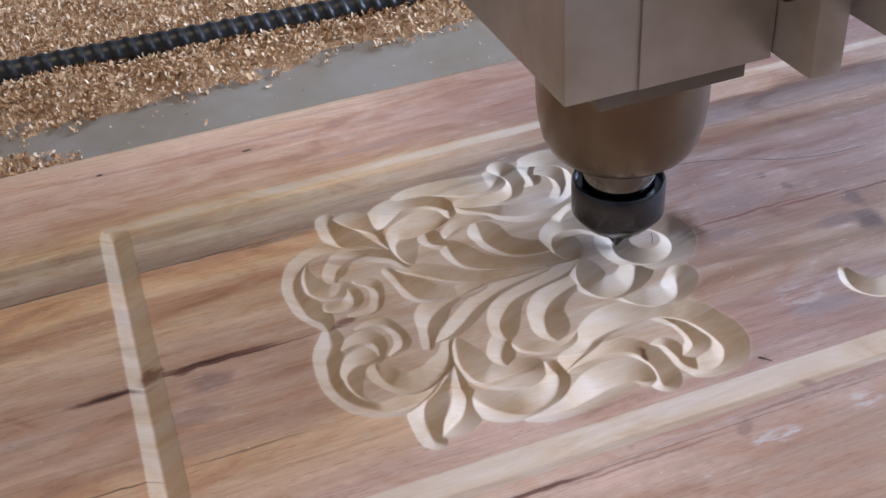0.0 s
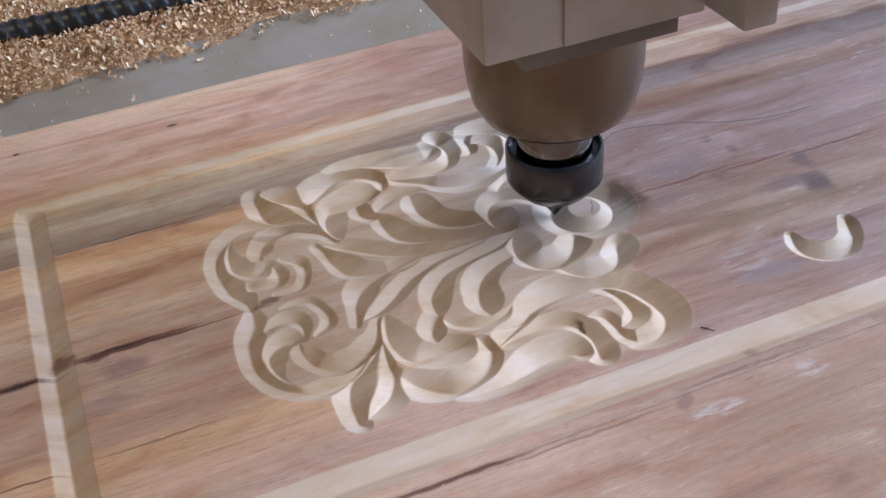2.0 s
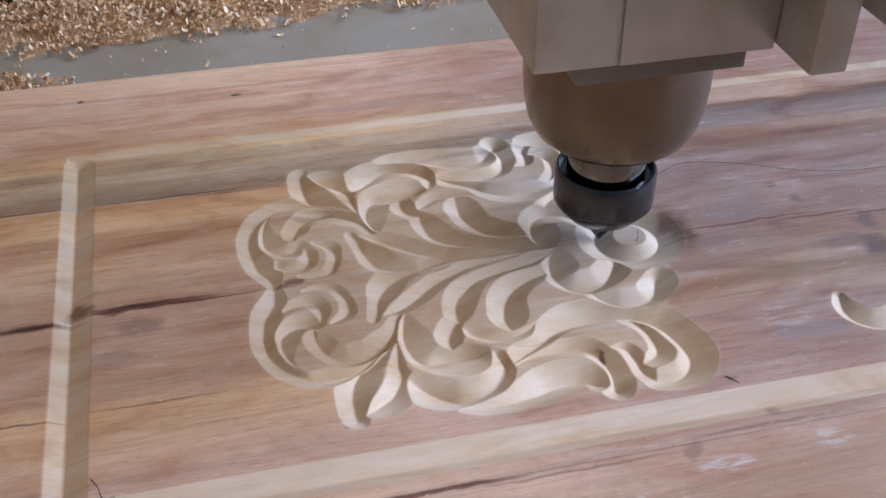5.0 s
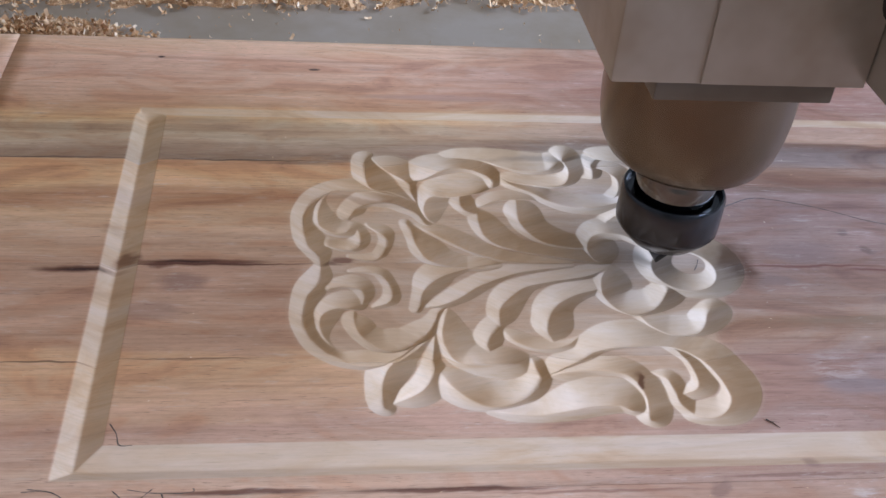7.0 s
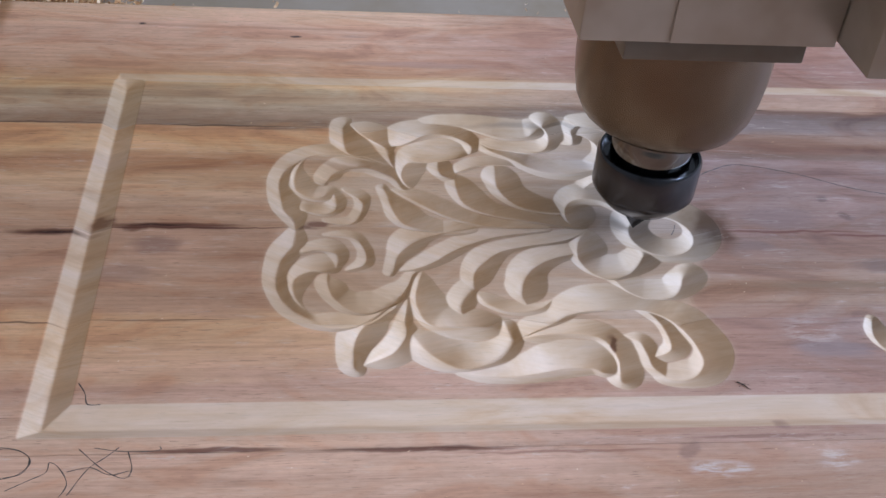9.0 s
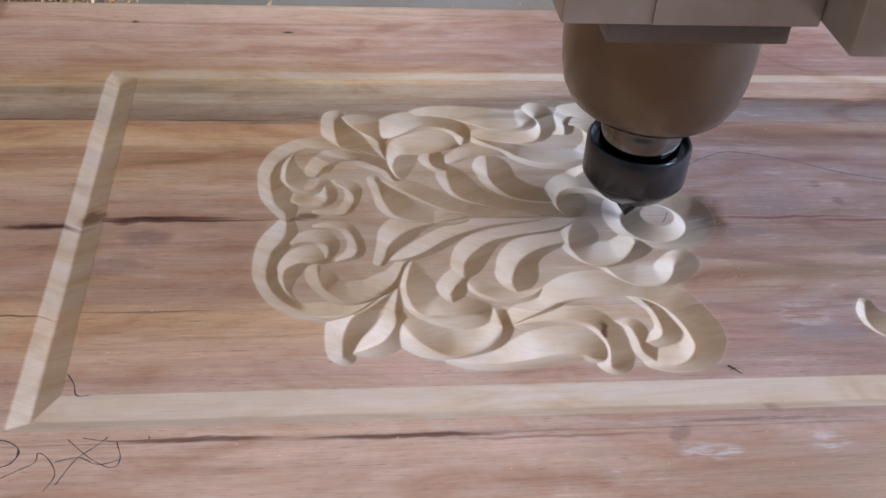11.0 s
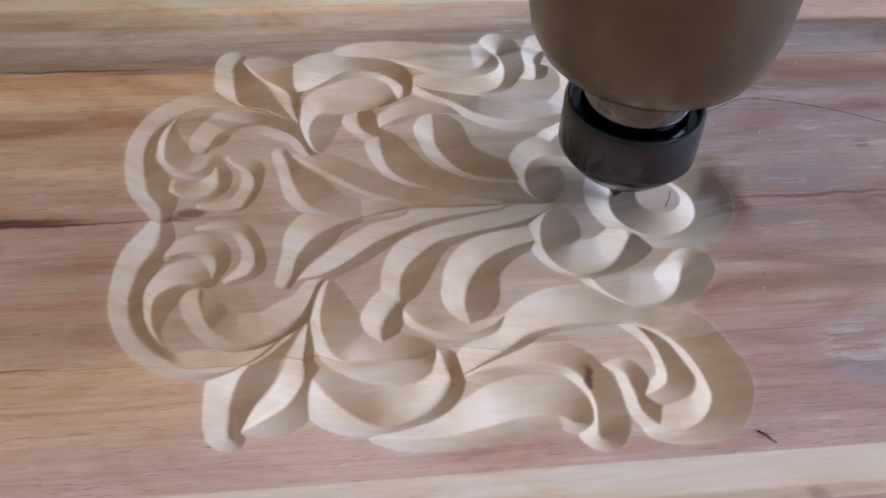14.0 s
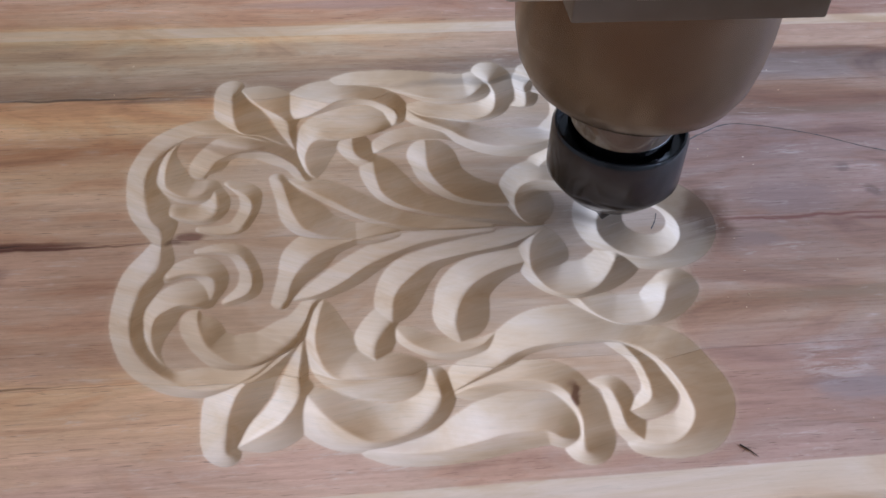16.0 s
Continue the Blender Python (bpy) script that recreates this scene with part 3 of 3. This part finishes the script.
def router_head():
    t = thing("router_spindle", "grey metal router spindle with a black collet nut over the panel", "router spindle", (TIP[0], TIP[1], 0))
    part("housing", box(-0.066, 0.041, -0.068, 0.075, 0.140, 0.34, 0.0015), ALUMINIUM, t, "satin grey-beige aluminium housing block")
    part("seam_strip", box(-0.029, 0.0405, -0.0695, -0.0678, 0.141, 0.339, 0.0004), ALUMINIUM, t)
    part("flange", box(-0.044, 0.034, -0.060, 0.050, 0.128, 0.140, 0.001), FLANGE, t)
    bell = [(0.020, 0.0630), (0.0290, 0.0635), (0.0350, 0.0660), (0.0395, 0.0700), (0.0430, 0.0770), (0.0450, 0.0865), (0.0460, 0.097), (0.0462, 0.108), (0.0462, 0.128)]
    part("bell", lathe(bell, 96), BELL, t, "brownish satin metal spindle nose")
    part("collar", lathe([(0.0185, 0.0405), (0.0205, 0.0410), (0.0205, 0.054), (0.0198, 0.0555), (0.0198, 0.0630)], 64), CHROME, t, "polished steel shaft collar")
    nut = [(0.010, 0.0140), (0.0150, 0.0140), (0.0190, 0.0155), (0.0235, 0.0205), (0.0250, 0.0225), (0.0264, 0.0245), (0.0266, 0.0265), (0.0266, 0.0434), (0.0256, 0.0450), (0.0247, 0.0450), (0.0240, 0.0442), (0.0234, 0.0412), (0.0188, 0.0408)]
    part("collet_nut", lathe(nut, 96), STEEL, t, "glossy black round collet nut")
    bit = [(0.0004, -0.0035), (0.0058, 0.0045), (0.0062, 0.0060), (0.0062, 0.0110), (0.0052, 0.0120), (0.0052, 0.0142)]
    part("cutter", lathe(bit, 32), STEEL, t, "dark pointed carving cutter")
    ear = part("clamp_ear", box(0.041, 0.0575, -0.099, 0.02, 0.143, 0.33, 0.001), ALUMINIUM, t)
    turn = pose(0, 0, 0, 0, -90, 0)
    part("clamp_bolt", lathe([(0.0066, 0.0), (0.0066, 0.0115), (0.0060, 0.0125), (0.0034, 0.0125), (0.0032, 0.0075), (0.0005, 0.0070)], 40, (0.041, -0.088, 0.186), turn), STEEL, ear, "dark steel socket-head bolt")
    part("clamp_jaw", box(0.066, 0.092, -0.130, 0.02, 0.165, 0.33, 0.001), ALUMINIUM, t)
    part("lead_screw_boss", lathe([(0.009, 0.0), (0.012, 0.002), (0.012, 0.14)], 40, (0.108, -0.10, 0.19)), RUST, t, "rusty brown steel boss")
    jaw = part("guide_bracket", box(0.122, 0.175, -0.125, 0.02, 0.185, 0.33, 0.001), ALUMINIUM, t)
    part("bracket_bolt", lathe([(0.0060, 0.0), (0.0060, 0.006), (0.0055, 0.0065), (0.0030, 0.0065), (0.0030, 0.002)], 32, (0.145, -0.125, 0.205), pose(0, 0, 0, 90, 0, 0)), STEEL, jaw)
    part("gantry_arm", box(0.19, 0.36, -0.02, 0.30, 0.30, 0.36, 0.003), RUBBER, t, "black gantry arm")
    t.scale = (1.045, 1.045, 1.045)


router_head()


def hose():
    """Black spiral-wrapped cable lying on the bed."""
    turns, pitch, r = 94, 0.0148, 0.0110
    bm = bmesh.new()
    n, k = turns * 10, 20
    rings = []
    for a in range(n + 1):
        x = -0.7 + a * turns * pitch / n
        rings.append([])
        for b in range(k):
            th = 2 * math.pi * b / k
            saw = ((a / 10 - b / k) % 1.0)
            rr = r * (1.0 + 0.13 * (1 if saw < 0.5 else 0) * math.sin(math.pi * min(saw * 2, 1)) ** 0.5)
            y = 0.5235 - 0.062 * (x + 0.095) + 0.003 * math.sin(5 * x)
            rings[-1].append(bm.verts.new((x, y + rr * math.cos(th), -0.03 + r + rr * math.sin(th))))
    for a, b in zip(rings, rings[1:]):
        for j in range(k):
            bm.faces.new((a[j], a[(j + 1) % k], b[(j + 1) % k], b[j]))
    bm.faces.new(rings[0])
    bm.faces.new(rings[-1])
    tagged(part("spiral_cable", bm, RUBBER), "black spiral-wrapped cable lying in the sawdust", "cable")


hose()


# ---------------------------------------------------------------- sawdust
def shavings_material():
    m, nt, b = material("wood_shavings")
    geo = nt.nodes.new("ShaderNodeNewGeometry")
    nt.links.new(ramp(nt, geo.outputs["Random Per Island"], [(0.0, col(168, 126, 88)), (0.35, col(200, 160, 122)), (0.75, col(218, 184, 150)), (1.0, col(234, 214, 192))]), b.inputs["Base Color"])
    b.inputs["Roughness"].default_value = 0.75
    return m


SHAVING = shavings_material()


def dust_material():
    m, nt, b = material("fine_sawdust")
    n = noise_of(nt, coords(nt, (260, 260, 260)), 1.0, 4, 0.7)
    nt.links.new(ramp(nt, n, [(0.3, col(140, 108, 80)), (0.5, col(182, 144, 110)), (0.7, col(206, 172, 138))]), b.inputs["Base Color"])
    b.inputs["Roughness"].default_value = 0.9
    bump(nt, b, n, 1.0, 0.002)
    return m


DUST = dust_material()
TOP = -0.03


def cover(x, y):
    """How thickly the bed is covered by shavings at a place, 0 to 1."""
    ragged = noise.noise((x * 9, y * 9, 3.1)) * 0.028 + noise.noise((x * 31, y * 31, 1.7)) * 0.022 + noise.noise((x * 90, y * 90, 5.0)) * 0.012
    main = (y - 0.418 - 0.05 * (x + 0.12) + ragged) / 0.06
    heap = 1.0 - math.hypot((x + 0.245) / 0.075, (y - 0.368) / 0.030) + 6 * ragged
    thin = 0.8 + 0.35 * noise.noise((x * 14, y * 14, 9.0))
    return max(0.0, min(1.0, max(main, heap * 1.6))) * thin


def sawdust():
    nx, ny = 190, 110
    x0, x1, y0, y1 = -0.75, 0.75, 0.32, 1.2
    verts, faces = [], []
    for j in range(ny + 1):
        for i in range(nx + 1):
            x, y = x0 + (x1 - x0) * i / nx, y0 + (y1 - y0) * (j / ny) ** 1.2
            c = cover(x, y)
            z = TOP - 0.0035 + 0.0115 * c + 0.003 * noise.noise((x * 40, y * 40, 0)) * (c > 0)
            verts.append((x, y, z))
    for j in range(ny):
        for i in range(nx):
            k = j * (nx + 1) + i
            faces.append((k, k + 1, k + nx + 2, k + nx + 1))
    me = bpy.data.meshes.new("sawdust_layer")
    me.from_pydata(verts, [], faces)
    tagged(finish(new("sawdust_layer", me), DUST), "tan sawdust layer spread over the router bed", "sawdust", kind="stuff")
    rnd = random.Random(4)
    spots = []
    for k in range(95000):
        x, y = rnd.uniform(-0.5, 0.5), 0.325 + 0.55 * rnd.random() ** 1.3
        c = cover(x, y)
        if rnd.random() < 1.25 * c + 0.012:
            spots.append((x, y, c))
    n = len(spots)
    x, y, c = np.array(spots).T
    dice = np.random.default_rng(5)
    size = dice.uniform(0.0009, 0.0032, n) * (1 + 0.7 * (dice.random(n) < 0.08)) * (0.55 + 0.45 * (c > 0.1))
    wide = size * dice.uniform(0.2, 0.5, n)
    curl = size * dice.uniform(0.2, 1.0, n)
    yaw, tilt, roll = dice.uniform(0, 2 * math.pi, n), dice.normal(0, 0.6, n), dice.normal(0, 0.6, n)
    along = np.stack([np.cos(yaw) * np.cos(tilt), np.sin(yaw) * np.cos(tilt), np.sin(tilt)], -1)
    aside = np.stack([-np.sin(yaw) * np.cos(roll), np.cos(yaw) * np.cos(roll), np.sin(roll)], -1)
    up = np.cross(along, aside)
    mid = np.stack([x, y, TOP + 0.0012 + 0.0085 * c + dice.uniform(0, 0.0035, n) * c], -1)
    verts = np.zeros((n, 6, 3))
    for i, (u, h) in enumerate(((-1, 1), (0, 0), (1, 1))):
        for j, v in enumerate((-1, 1)):
            verts[:, 2 * i + j] = mid + u * size[:, None] * along + v * wide[:, None] * aside + h * curl[:, None] * up
    first = 6 * np.arange(n)[:, None]
    faces = np.concatenate([first + [0, 2, 3, 1], first + [2, 4, 5, 3]]).tolist()
    verts = verts.reshape(-1, 3).tolist()
    me = bpy.data.meshes.new("wood_shavings")
    me.from_pydata(verts, [], faces)
    tagged(finish(new("wood_shavings", me), SHAVING, False), "curled tan wood shavings scattered on the bed", "wood shavings", kind="stuff")


sawdust()


# ---------------------------------------------------------------- marks and crumbs on the panel
def graphite():
    m, nt, b = material("graphite")
    n = noise_of(nt, coords(nt, (900, 900, 900)), 1.0, 2, 0.6)
    nt.links.new(ramp(nt, n, [(0.35, col(46, 42, 42)), (0.65, col(92, 82, 80))]), b.inputs["Base Color"])
    b.inputs["Roughness"].default_value = 0.5
    return m


GRAPHITE = graphite()


def drawn(points, wide=0.55, z=0.12):
    """A thin drawn line on the panel through points in millimetres."""
    s = spline([(x, y, 1.0) for x, y in points], 1.0)[:, :2]
    tan = np.gradient(s, axis=0)
    tan /= np.linalg.norm(tan, axis=1, keepdims=True) + 1e-9
    side = np.stack([-tan[:, 1], tan[:, 0]], -1)
    bm = bmesh.new()
    rows = []
    for k, (p, q) in enumerate(zip(s, side)):
        w = wide / 2 * (0.55 + 0.45 * math.sin(math.pi * min(1, (k + 0.5) / 4)) if k < 4 else 0.75 + 0.25 * math.sin(k * 0.7))
        rows.append([bm.verts.new(((p[0] + e * q[0] * w) / 1000, (p[1] + e * q[1] * w) / 1000, h / 1000)) for e, h in ((-1, z - 0.1), (-0.5, z), (0.5, z), (1, z - 0.1))])
    for a, b in zip(rows, rows[1:]):
        for j in range(3):
            bm.faces.new((a[j], b[j], b[j + 1], a[j + 1]))
    return bm


def pencil_marks():
    tagged(part("pencil_line", drawn([(166.5, 91), (171, 99), (178, 109), (190, 117), (208, 123), (241, 114), (270, 100), (300, 92), (330, 90)], 0.8), GRAPHITE), "fine dark pencil curve drawn on the panel", "pencil mark", "pencil marks")
    tagged(part("pencil_line", drawn([(147.2, 52.4), (150, 57), (152, 62)], 0.6), GRAPHITE), "short dark pencil stroke inside the carved ring", "pencil mark", "pencil marks")
    tagged(part("pencil_line", drawn([(-150, -56), (-146.5, -62), (-144.5, -68.6), (-139, -69)], 0.7), GRAPHITE), "small hooked pencil mark at the border groove", "pencil mark", "pencil marks")
    scribbles = (
        [(-180, -93.5), (-170, -93.5), (-163, -98), (-164, -106), (-172, -108.5), (-182, -109)],
        [(-178, -92), (-168, -94), (-162, -100), (-166, -107), (-176, -110)],
        [(-169, -115), (-161, -110), (-155, -106), (-154.5, -101), (-151, -103), (-147, -109), (-146, -114), (-149, -121)],
        [(-145, -118), (-139, -105), (-133, -99), (-128, -93.5)],
        [(-144, -94), (-133, -105), (-124, -110), (-121.5, -105), (-124, -96)],
        [(-147, -106), (-138, -104), (-130, -108), (-122, -106)],
        [(-138, -93.5), (-128, -95.5), (-116, -96), (-111, -95), (-111.5, -93.5)],
    )
    for line in scribbles:
        tagged(part("pencil_line", drawn(line, 0.55), GRAPHITE), "loose looping pencil scribble near the panel corner", "pencil mark", "pencil marks")


pencil_marks()


def crumbs():
    bm = bmesh.new()
    for x0, y0, x1, y1, r in ((149.0, -60.5, 151.6, -62.7, 0.34), (151.2, -62.3, 154.0, -66.0, 0.24), (151.0, -62.0, 148.8, -63.8, 0.12), (151.0, -61.8, 154.6, -62.6, 0.10)):
        a, b = Vector((x0, y0, 0.4)) / 1000, Vector((x1, y1, 0.25)) / 1000
        m = Matrix.Translation((a + b) / 2) @ (b - a).to_track_quat("Z", "Y").to_matrix().to_4x4()
        bmesh.ops.create_cone(bm, cap_ends=True, segments=7, radius1=r / 1000, radius2=r / 2500, depth=(b - a).length, matrix=m)
    tagged(part("splinter", bm, BARK), "tiny dark wood splinter lying on the panel", "splinter")


crumbs()


def dust_specks():
    """Tiny crumbs of wood left on the panel by the cutter."""
    rnd = random.Random(11)
    verts, faces = [], []
    for k in range(420):
        x, y = rnd.uniform(-0.24, 0.33), rnd.uniform(-0.13, 0.30)
        if -0.07 < x < 0.165 and -0.065 < y < 0.185:
            continue
        if -0.178 < x < -0.148 or -0.096 < y < -0.066 or 0.196 < y < 0.226:
            continue
        r = rnd.uniform(0.00015, 0.00042)
        m = pose(x, y, r * 0.5, rnd.uniform(-40, 40), rnd.uniform(-40, 40), rnd.uniform(0, 360))
        b = len(verts)
        for p in ((-1.6, -0.7, -0.5), (1.6, -0.6, -0.5), (0, 0.8, -0.5), (0.2, 0.1, 0.7)):
            verts.append(tuple(m @ (Vector(p) * r)))
        faces += [(b, b + 2, b + 1), (b, b + 1, b + 3), (b + 1, b + 2, b + 3), (b + 2, b, b + 3)]
    me = bpy.data.meshes.new("wood_specks")
    me.from_pydata(verts, [], faces)
    tagged(finish(new("wood_specks", me), SHAVING, False), "tiny pale wood crumbs scattered over the panel", "wood crumbs", kind="stuff")


dust_specks()
